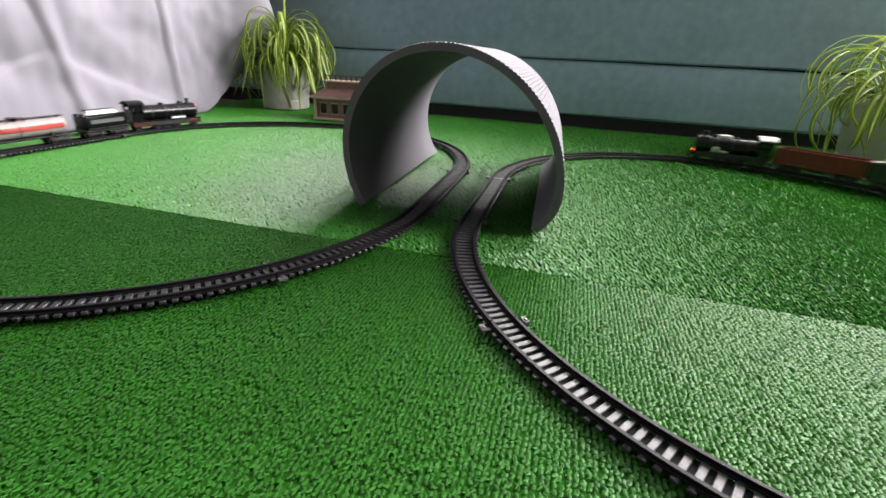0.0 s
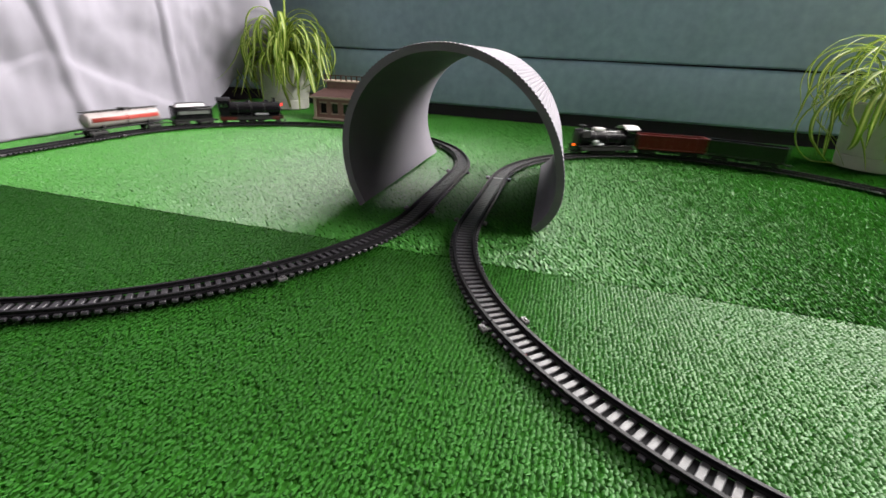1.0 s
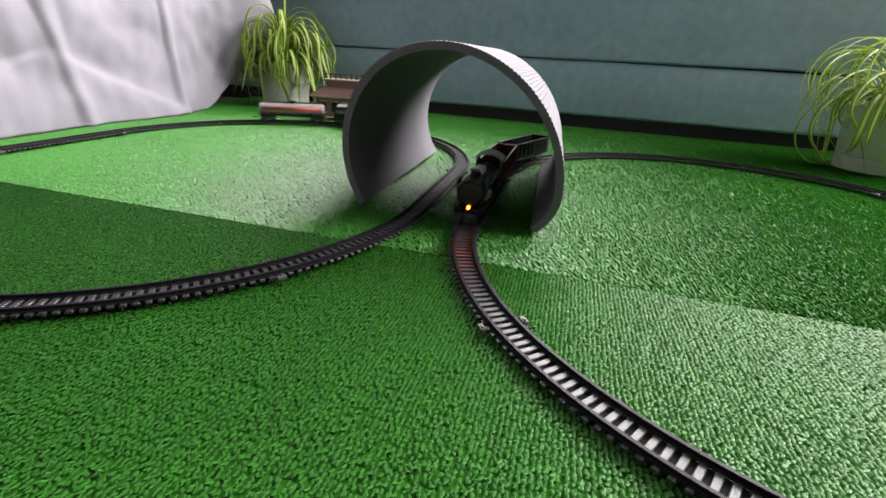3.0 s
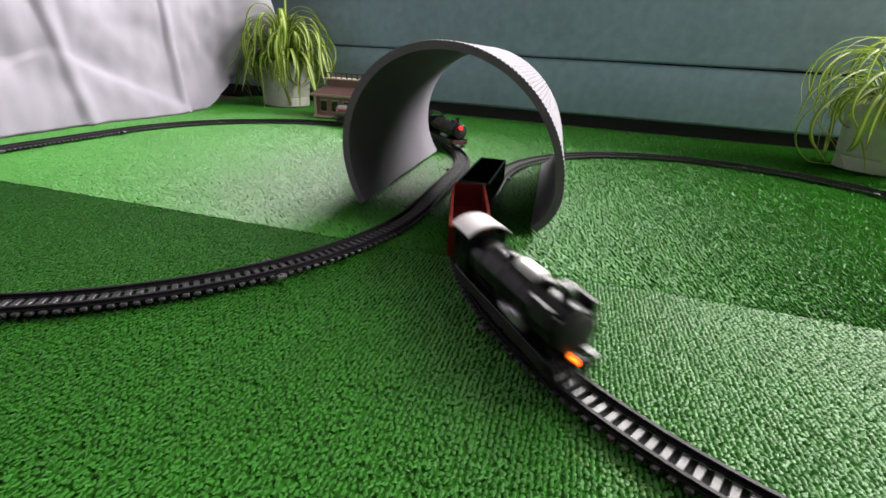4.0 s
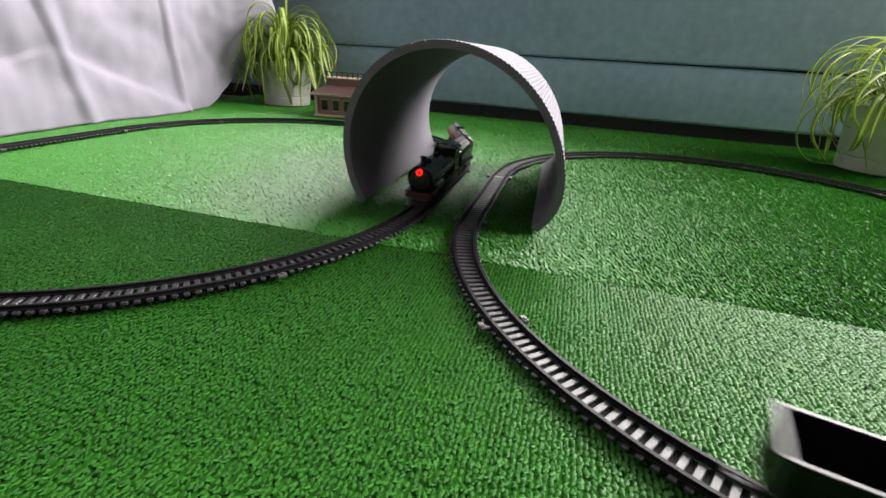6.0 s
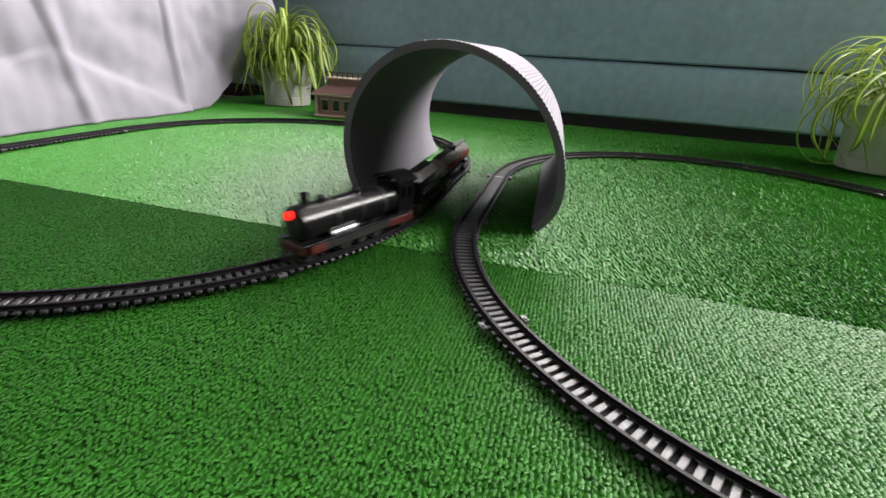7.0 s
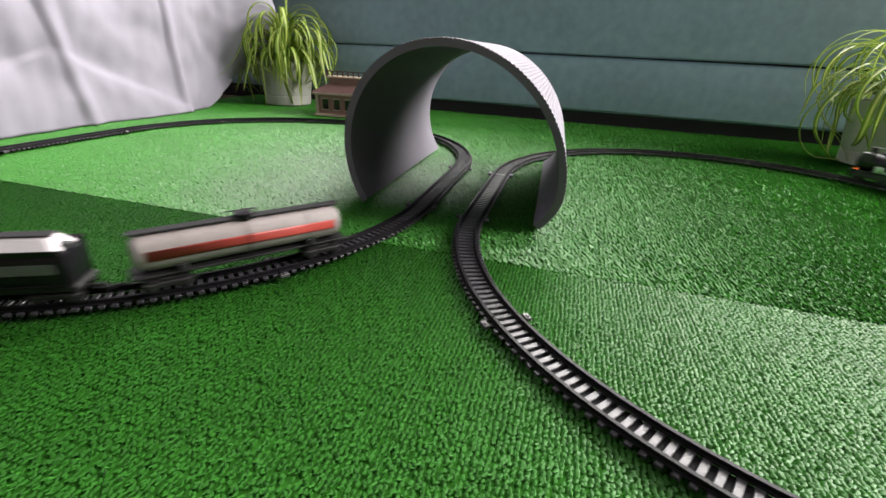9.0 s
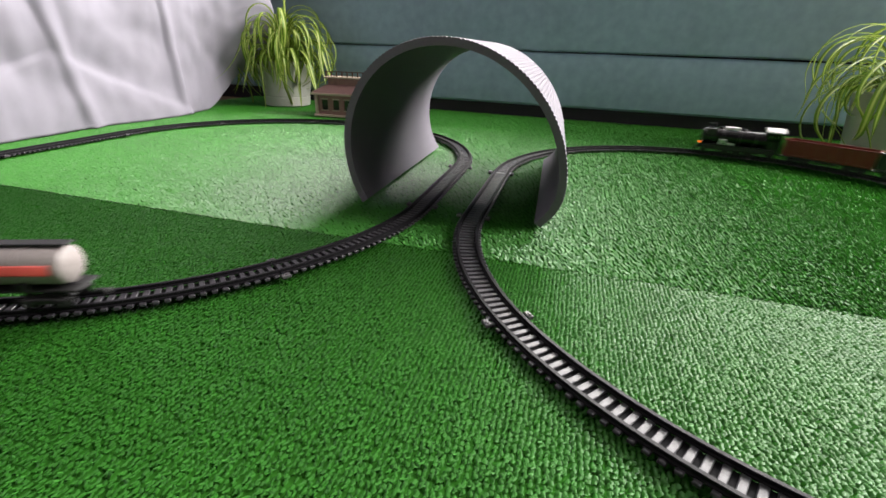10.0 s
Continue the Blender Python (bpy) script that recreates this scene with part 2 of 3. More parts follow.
def patches(u0, u1, v0, v1):
    """Split a mat in zones of finer and coarser stitching."""
    out = []
    for va, vb in ((0.03, SEAM_V), (SEAM_V, 0.66), (0.66, 1.50)):
        a, b = max(va, v0), min(vb, v1)
        if b > a:
            if va < 0.3:
                out += [(max(u0, -0.75), min(u1, 0.62), a, b, 0.0030)]
            elif va < 0.5:
                out += [(max(u0, -0.95), min(u1, 0.95), a, b, 0.0033)]
            else:
                out += [(u0, u1, a, b, 0.0045)]
    return out


grass_mat(-1.05, 1.05, -0.12, SEAM_V - 0.001, 0.10, 0.82, 0.82, 0.12, ((0.9, 0.0, 0.0), (1.35, 0.42, 0.84), (0.95, 0.92, 0.90)), 1.0, 5, "green artificial grass mat with pile leaning one way")
grass_mat(-1.08, 1.05, SEAM_V + 0.001, 1.40, 3.24, 0.97, 0.56, 0.22, ((0.8, 0.0, 0.0), (1.2, 0.46, 0.60), (0.8, 1.0, 1.0)), 1.06, 9, "green artificial grass mat, pale where its pile catches light")

# ---------------- the two track loops ----------------
RAIL_Z = 0.007
BEND, STRAIGHT = 0.3255, 0.1988


class Loop:
    """Two half circles joined by two straights, run through anticlockwise from the start of one straight."""

    def __init__(self, x, y, turn):
        self.c, self.u = Vector((x, y)), Vector((math.cos(turn), math.sin(turn)))
        self.w, self.turn = Vector((-self.u.y, self.u.x)), turn
        self.length = 2 * math.pi * BEND + 2 * STRAIGHT

    def at(self, s):
        """Place and heading (radians) at the length s."""
        s, side, more = s % self.length, 1, 0.0
        if s >= self.length / 2:
            s, side, more = s - self.length / 2, -1, math.pi
        if s < STRAIGHT:
            x, y, a = s - STRAIGHT / 2, -BEND, 0.0
        else:
            a = (s - STRAIGHT) / BEND
            x, y = STRAIGHT / 2 + BEND * math.sin(a), -BEND * math.cos(a)
        return self.c + side * (x * self.u + y * self.w), self.turn + more + a


RIGHT, LEFT = Loop(0.369, 0.4729, 1.3259), Loop(-0.3234, 0.655, 1.3361)
JOINTS = [k * math.pi * BEND + m * STRAIGHT + n * math.pi * BEND / 5 for k, m in ((0, 0), (1, 1)) for n, m in ([(0, m)] + [(n, m + 1) for n in range(5)])]
PITCH = 0.0070
SLEEPER = mesh_of("sleeper", box(B(), (0, 0, 0), (0.0040, 0.0268, 0.0022), 0.0004), M_TIE, 0)
# clips are a lighter grey than rails and sleepers
M_CLIP = mat("clip_grey_plastic", (0.07, 0.066, 0.07), 0.35, vary=0.2, scale=90)
CLIP = mesh_of("clip", box(box(B(), (0, 0, 0), (0.0075, 0.0045, 0.003), 0.0006), (0.001, 0, 0.0018), (0.003, 0.002, 0.001), 0.0003), M_CLIP, 0)


def track(loop, cuts, label, group):
    for s0, s1 in zip(cuts, [*cuts[1:], cuts[0] + loop.length]):
        sec = s1 - s0
        p, h = loop.at(s0 + sec / 2)
        base = pose(p.x, p.y, 0, 0, 0, math.degrees(h))
        inv = base.inverted()
        ob = empty("track_section", label, "toy track", group, base)
        for off in (-1, 1):
            bm = B()
            rings = []
            steps = max(6, round(sec / 0.009))
            for i in range(steps + 1):
                q, a = loop.at(s0 + 0.0004 + (sec - 0.0008) * i / steps)
                n = Vector((-math.sin(a), math.cos(a)))
                ring = []
                for w, z in ((0.0019, 0.0030), (0.0018, 0.0041), (0.0007, 0.0045), (0.0007, 0.0058), (0.0012, 0.0061), (0.0011, 0.0070),
                             (-0.0011, 0.0070), (-0.0012, 0.0061), (-0.0007, 0.0058), (-0.0007, 0.0045), (-0.0018, 0.0041), (-0.0019, 0.0030)):
                    e = q + n * (off * 0.00895 + w)
                    ring.append(bm.verts.new(inv @ Vector((e.x, e.y, z))))
                rings.append(ring)
            m = len(rings[0])
            for a, b in zip(rings, rings[1:]):
                for j in range(m):
                    bm.faces.new((a[j], a[(j + 1) % m], b[(j + 1) % m], b[j]))
            bm.faces.new(rings[0])
            bm.faces.new(rings[-1][::-1])
            part("rail", bm, M_RAIL, ob, smooth=30)
        bm, last = B(), None
        for i in range(steps + 1):
            q, a = loop.at(s0 + 0.0004 + (sec - 0.0008) * i / steps)
            n = Vector((-math.sin(a), math.cos(a))) * 0.0078
            ring = [bm.verts.new(inv @ Vector((q.x + n.x * w, q.y + n.y * w, z))) for w, z in ((1, 0.0008), (1, 0.0022), (-1, 0.0022), (-1, 0.0008))]
            if last:
                for j in range(4):
                    bm.faces.new((last[j], last[(j + 1) % 4], ring[(j + 1) % 4], ring[j]))
            last = ring
        part("web", bm, M_WEB, ob, smooth=30)
        nt_ = round(sec / PITCH)
        for i in range(nt_):
            q, a = loop.at(s0 + (i + 0.5) * sec / nt_)
            reuse("sleeper", SLEEPER, ob, inv @ pose(q.x, q.y, 0.0025, 0, 0, math.degrees(a)))
        for off in (-1, 1):
            q, a = loop.at(s0 + 0.002)
            n = Vector((-math.sin(a), math.cos(a))) * off * 0.0160
            reuse("clip", CLIP, ob, inv @ pose(q.x + n.x, q.y + n.y, 0.0032, 0, 0, math.degrees(a)))


# ---------------- tunnel ----------------
def joint_plate():
    p, h = RIGHT.at(JOINTS[6])
    ob = empty("joint_plate", "thin pale metal strip across a track joint", "track joint", m=pose(p.x, p.y, 0.0040, 0, 0, math.degrees(h)))
    part("strip", box(B(), (0, 0, 0), (0.0016, 0.0155, 0.0008), 0.0002), M_GREY, ob)
    for k in (-1, 1):
        part("tab", box(B(), (0, k * 0.0160, 0.0005), (0.005, 0.0055, 0.0024), 0.0005), M_GREY, ob)


joint_plate()


def tunnel():
    bm = B()
    n, thick = 452, 0.008
    # middle, turn, half width, rise, height of the widest place, lean, lower radius: near and far end
    near = (-0.0009, 0.4672, -0.2844, 0.1242, 0.1232, 0.0560, -0.099, 0.1015)
    far = (0.0702, 0.7869, -0.3070, 0.1239, 0.1305, 0.0508, -0.142, 0.0895)

    def ring(t, inner):
        out = []
        cx, cy, turn, half, up, zc, lean, down = [a + (b - a) * t for a, b in zip(near, far)]
        a0 = math.asin(zc / down)
        for k in range(n + 1):
            a = -a0 + (math.pi + 2 * a0) * k / n
            g = -thick if inner else (-0.0007, 0.0002, 0.0004, 0.0002)[k % 4]
            x = (half + g) * math.cos(a)
            z = zc + ((up if 0 < a < math.pi else down) + g) * math.sin(a)
            z += lean * x * min(1, max(0, z / 0.05))
            out.append(bm.verts.new((cx + x * math.cos(turn), cy + x * math.sin(turn), max(0, z))))
        return out

    stations = []
    for i in range(7):
        t = i / 6
        stations.append((ring(t, False), ring(t, True)))
    for (o1, i1), (o2, i2) in zip(stations, stations[1:]):
        for k in range(n):
            bm.faces.new((o1[k], o1[k + 1], o2[k + 1], o2[k]))
            bm.faces.new((i1[k + 1], i1[k], i2[k], i2[k + 1]))
        for k in (0, n):
            bm.faces.new((o1[k], i1[k], i2[k], o2[k]))
    for o, i in (stations[0], stations[-1]):
        for k in range(n):
            bm.faces.new((o[k], o[k + 1], i[k + 1], i[k]))
    ob = part("tunnel", bm, M_TUNNEL, None, "", None, smooth=25)
    tagged(ob, "grey ribbed foam sheet bent into a tunnel over both tracks", "toy tunnel")


tunnel()


# ---------------- sofa and white cloth ----------------
def sofa():
    ob = empty("sofa", "dark teal fabric sofa with a padded front, on a black plinth", "sofa", m=ROOM @ pose(0.30, 1.365, 0, 0, 0, -1.2))
    part("plinth", box(B(), (0, 0.43, 0.012), (3.9, 0.84, 0.048), .004), M_DARK, ob, "black recessed plinth")

    def pad(name, c, s, bev, sag):
        bm = B()
        box(bm, c, s)
        bmesh.ops.subdivide_edges(bm, edges=bm.edges, cuts=24, use_grid_fill=True)
        bmesh.ops.bevel(bm, geom=[e for e in bm.edges if len(e.link_faces) == 2 and e.calc_face_angle(0) > 1], offset=bev, segments=4, affect="EDGES")
        for v in bm.verts:
            # soft stuffing: the front swells and its edges wander a little
            q = (v.co.z - c[2]) / (s[2] / 2)
            v.co.y -= sag * (1 - q * q) * (0.7 + 0.6 * noise.noise((v.co.x * 2.1, c[2] * 9, 1)))
            v.co.z += 0.003 * noise.noise((v.co.x * 3.3, c[2] * 7, 5))
        return part(name, bm, M_SOFA, ob, "", smooth=50)

    pad("front_panel", (0, 0.44, 0.1030), (3.9, 0.88, 0.143), 0.009, 0.004)
    pad("seat_cushion", (0, 0.442, 0.3215), (3.9, 0.876, 0.287), 0.004, 0.003)
    # added dark box: stands in for the shade between panel and cushion
    part("crevice_shade", box(B(), (0, 0.48, 0.178), (3.86, 0.88, 0.012)), M_DARK, ob)
    pad("backrest", (0, 0.86, 0.66), (3.9, 0.22, 0.46), 0.05, 0.0)


def smooth01(x):
    x = min(1, max(0, x))
    return x * x * (3 - 2 * x)


def cloth():
    bm = B()
    nv, nz = 520, 160
    grid = []
    for i in range(nv + 1):
        row = []
        for j in range(nz + 1):
            z = 0.75 * j / nz
            v = -0.6 + (1.62 + 0.19 * min(1, z / 0.14) ** 0.75) * i / nv
            u = -0.908 - 0.043 * (v - 0.4) + 0.10 * smooth01((v - 1.02) / 0.19) * smooth01((z - 0.05) / 0.2)
            # hanging folds: centre, lean, width, depth
            for c, lean, w, d in ((0.655, -0.23, 0.013, 0.026), (0.918, -0.10, 0.011, 0.026), (0.42, 0.3, 0.06, 0.04), (1.05, 0.45, 0.05, -0.03), (0.10, -0.2, 0.07, 0.03)):
                e = (v - c - lean * (z - 0.12)) / w
                u += 0.36 * d * (1 - smooth01(e / 2.4) if e > 0 else smooth01(e / 1.3 + 1))
            # a crease running down and across
            e = (z - 0.128 + 0.44 * (v - 0.677)) / 0.03
            u -= 0.006 * (1 - smooth01(e / 2) if e > 0 else smooth01(e / 0.5 + 1)) * smooth01((v - 0.64) / 0.04) * smooth01((0.98 - v) / 0.06)
            e = (z - 0.10 - 0.35 * (v - 0.50)) / 0.03
            u -= 0.006 * (1 - smooth01(e / 2) if e > 0 else smooth01(e / 0.5 + 1)) * smooth01((0.65 - v) / 0.05)
            u += 0.030 * noise.noise((v * 4, z * 5, 0)) + 0.010 * noise.noise((v * 11, z * 12, 3)) + 0.004 * noise.noise((v * 30, z * 22, 6))
            row.append(bm.verts.new(rm(u, v, z)))
        grid.append(row)
    for a, b in zip(grid, grid[1:]):
        for j in range(nz):
            bm.faces.new((a[j], b[j], b[j + 1], a[j + 1]))
    me = mesh_of("white_sheet", bm, M_SHEET, 70)
    ob = new("white_sheet", me)
    so = ob.modifiers.new("solid", "SOLIDIFY")
    so.thickness = 0.002
    tagged(ob, "creased white cloth sheet hung down beside the tracks", "cloth sheet")


sofa()
cloth()


# ---------------- spider plants ----------------
def leaf(bm, width, az, rise, stem, arch, hang, sweep, curl, base):
    """A narrow ribbon with a shallow trough: a rising stem, a tight arch and a hanging end."""
    total = stem + arch * sweep + hang
    n = 22
    p, pitch, yaw, gone = Vector(base), rise, az, 0.0
    uv = bm.loops.layers.uv.new("UVMap")
    rows = []
    for i in range(n + 1):
        t = i / n
        w = width * (0.45 + 1.0 * min(1, t * 1.8)) * (1 - t ** 3) * 0.8 + 0.0004
        d = Vector((math.cos(yaw) * math.cos(pitch), math.sin(yaw) * math.cos(pitch), math.sin(pitch)))
        side = Vector((-math.sin(yaw), math.cos(yaw), 0))
        up = d.cross(side)
        rows.append((bm.verts.new(p - side * w), bm.verts.new(p + up * w * -0.45), bm.verts.new(p + side * w)))
        step = total / n
        p = p + d * step
        gone += step
        if stem < gone < stem + arch * sweep:
            pitch -= step / arch
            yaw += curl * step / (arch * sweep)
        elif gone >= stem + arch * sweep:
            pitch -= curl * 0.10
        p.z = max(p.z, 0.004)
    for i, (a, b) in enumerate(zip(rows, rows[1:])):
        for k in (0, 1):
            f = bm.faces.new((a[k], a[k + 1], b[k + 1], b[k]))
            for l, x, y in zip(f.loops, (k, k + 1, k + 1, k), (i, i, i + 1, i + 1)):
                l[uv].uv = (x / 2, y / n)


def plant(place, radius, height, seed, count, stem, reach, label, spin=0.0):
    rng = random.Random(seed)
    ob = empty("spider_plant", label, "potted plant", "spider plants by the sofa", pose(*place, 0, 0, spin))
    r = radius
    part("pot", lathe(B(), [(r * .80, 0), (r * .84, .002), (r * .86, height * .20), (r * .85, height * .21), (r * .85, height * .225), (r * .87, height * .235), (r, height * .97), (r * 1.02, height), (r * .96, height), (r * .94, height * .9), (r * .3, height * .88)], 40), M_POT, ob, "cream plastic pot")
    part("soil", lathe(B(), [(r * .93, height * .86), (r * .93, height * .90), (r * .4, height * .93)], 24), M_SOIL, ob)
    for k in range(count):
        az = 2 * math.pi * (k / count * 5.0) + rng.uniform(-.4, .4)
        bm = B()
        q = (k * 0.618) % 1.0
        rise = 90 - 64 * q ** 0.9
        if k < 3:
            leaf(bm, 0.004, az, radians(86), stem * 2.0, reach * 1.3, 0.0, radians(60), rng.uniform(-0.4, 0.4), (0.006 * math.cos(az), 0.006 * math.sin(az), height * .92))
        else:
            leaf(bm, 0.0050 * rng.uniform(.6, 1.2), az, radians(rise), stem * (1.15 - 0.7 * q) * rng.uniform(0.6, 1.05), reach * rng.uniform(0.35, 0.8), rng.uniform(0.0, 0.05) + (0.075 if rng.random() < 0.4 else 0),
                 radians(rise + rng.uniform(70, 165)), rng.uniform(-0.9, 0.9), (0.012 * math.cos(az), 0.012 * math.sin(az), height * .92))
        part("leaf", bm, M_LEAF, ob, smooth=60)
    return ob


plant((-0.503, 1.409, 0), 0.078, 0.122, 7, 210, 0.098, 0.070, "bushy spider plant with arching striped leaves in a cream pot")
plant((0.862, 0.905, 0), 0.078, 0.122, 12, 120, 0.100, 0.090, "spider plant with long trailing striped leaves in a cream pot", 40)


# ---------------- station ----------------
def station():
    ob = empty("station_building", "salmon brick model station with buff trim and a brown roof", "model building", m=pose(-0.351, 1.189, 0, 0, 0, -10))
    L, D, H = 0.20, 0.085, 0.047
    part("plinth", box(B(), (L / 2, D / 2, 0.003), (L + .012, D + .012, 0.006), .001), M_STONE, ob)
    # front wall with window openings left between piers
    bm, wins = B(), []
    n, w = 6, 0.0165
    gap = (L - n * w) / (n + 1)
    x = 0.0
    for k in range(n + 1):
        box(bm, (x + gap / 2, 0.002, 0.006 + H / 2), (gap, 0.004, H))
        if k < n:
            wins.append(x + gap + w / 2)
        x += gap + w
    for xm in wins:
        box(bm, (xm, 0.002, 0.006 + .005), (w, 0.004, .010))
        box(bm, (xm, 0.002, 0.006 + H - .005), (w, 0.004, .010))
    part("front_wall", bm, M_BRICK, ob, smooth=0)
    bm = B()
    box(bm, (0.002, D / 2, .006 + H / 2), (0.004, D - .008, H))
    box(bm, (L - 0.002, D / 2, .006 + H / 2), (0.004, D - .008, H))
    box(bm, (L / 2, D - .002, .006 + H / 2), (L, 0.004, H))
    part("side_wall", bm, M_BRICK, ob, smooth=0)
    for xm in wins:
        wo = part("window", box(B(), (xm, -0.0005, .006 + H - .0095), (w + .003, .003, .003)), M_STONE, ob, smooth=0)
        part("sill", box(B(), (xm, -0.0005, .016), (w + .003, .003, .002)), M_STONE, wo, smooth=0)
        part("pane", box(B(), (xm, .0035, .006 + H / 2), (w - .001, .001, H - .020)), M_PANE, wo, smooth=0)
    for xm in (0.001, L - .001):
        part("corner_pier", box(B(), (xm, 0.0, .006 + H / 2), (.008, .008, H), .0008), M_STONE, ob)
    part("cornice", box(B(), (L / 2, D / 2 - .002, .006 + H + .003), (L + .016, D + .020, .006), .0015), M_STONE, ob)
    bm = B()
    vs = [bm.verts.new(p) for p in ((-.008, -.012, H + .012), (L + .008, -.012, H + .012), (L + .008, D + .008, H + .012), (-.008, D + .008, H + .012),
                                    (.02, .018, H + .030), (L - .02, .018, H + .030), (L - .02, D - .022, H + .030), (.02, D - .022, H + .030))]
    for f in ((0, 1, 5, 4), (1, 2, 6, 5), (2, 3, 7, 6), (3, 0, 4, 7), (4, 5, 6, 7), (3, 2, 1, 0)):
        bm.faces.new([vs[k] for k in f])
    part("roof", bm, M_ROOF, ob, smooth=0)
    part("upper_storey", box(B(), (L / 2, D / 2 - .002, H + .038), (L - .05, D - .05, .018)), M_BRICK, ob, smooth=0)
    part("eave", box(B(), (L / 2, D / 2 - .002, H + .048), (L - .035, D - .035, .004), .001), M_STONE, ob)
    for k in range(12):
        part("baluster", box(B(), (.022 + k * (L - .044) / 11, .022, H + .0555), (.003, .003, .011)), M_ROOF, ob, smooth=0)
    part("rail", box(B(), (L / 2, .022, H + .062), (L - .04, .004, .002)), M_ROOF, ob, smooth=0)


station()


# ---------------- rolling stock: x forward, z = 0 on the rail tops ----------------
def wheelset(parent, x, r, name="wheel"):
    for s in (-1, 1):
        part(name, lathe(B(), [(r * .25, -.0012), (r * .78, -.0012), (r * .82, -.0006), (r, -.0006), (r, .0008), (r * 1.12, .0009), (r * 1.12, .0016), (r * .3, .0016)], 18), M_MATTE, parent,
                 m=pose(x, s * .0092, r, 90 * s, 0, 0))
    part("axle", rod(B(), (x, -.008, r), (x, .008, r), .0009), M_GREY, parent)


def bogie(parent, x):
    bm = B()
    for s in (-1, 1):
        box(bm, (x, s * .0118, .0062), (.030, .0022, .0038), .0006)
        for d in (-.010, .010):
            box(bm, (x + d, s * .0126, .0052), (.005, .002, .005), .0005)
    box(bm, (x, 0, .0085), (.010, .020, .003), .0005)
    part("bogie_frame", bm, M_MATTE, parent)
    for d in (-.010, .010):
        wheelset(parent, x + d, .0052)


def coupler(parent, x, s):
    bm = B()
    box(bm, (x + s * .004, 0, .0075), (.010, .003, .002), .0004)
    box(bm, (x + s * .0085, .0012, .0075), (.002, .0055, .0035), .0004)
    part("coupler", bm, M_MATTE, parent)


def gondola(material, label):
    L, W, Z0, Z1 = .127, .032, .0125, .0395
    ob = empty("open_wagon", label, "toy wagon", "wagons on the tracks")
    rib = mesh_of("rib", box(B(), (0, 0, 0), (.0022, .0016, Z1 - Z0 - .003), .0003), material, 0)
    part("underframe", box(box(B(), (0, 0, .0105), (L - .004, .024, .003), .0005), (0, 0, .008), (.03, .016, .004), .0005), M_MATTE, ob)
    part("wagon_floor", box(B(), (0, 0, Z0), (L - .003, W - .003, .002)), material, ob, smooth=0)
    for s in (-1, 1):
        side = part("side_panel", box(B(), (0, s * (W / 2 - .0007), (Z0 + Z1) / 2), (L, .0014, Z1 - Z0), .0003), material, ob, smooth=0)
        part("top_rail", box(B(), (0, s * (W / 2 + .0002), Z1 - .0007), (L + .001, .0020, .0014), .0004), material, side)
        part("bottom_rail", box(B(), (0, s * (W / 2 + .0002), Z0 + .001), (L, .0022, .002), .0004), material, side)
        for k in range(9):
            reuse("rib", rib, side, pose(-L / 2 + .004 + k * (L - .008) / 8, s * (W / 2 + .0004), (Z0 + Z1) / 2))
        bm = box(B(), (s * (L / 2 - .0007), 0, (Z0 + Z1) / 2), (.0014, W - .003, Z1 - Z0), .0003)
        box(bm, (s * (L / 2 + .0002), 0, Z1 - .0008), (.0026, W, .0018), .0004)
        for y in (-.007, .007):
            box(bm, (s * (L / 2 + .0004), y, (Z0 + Z1) / 2), (.0016, .002, Z1 - Z0 - .003), .0003)
        part("end_panel", bm, material, ob, smooth=0)
        bogie(ob, s * .040)
        coupler(ob, s * L / 2, s)
    return ob


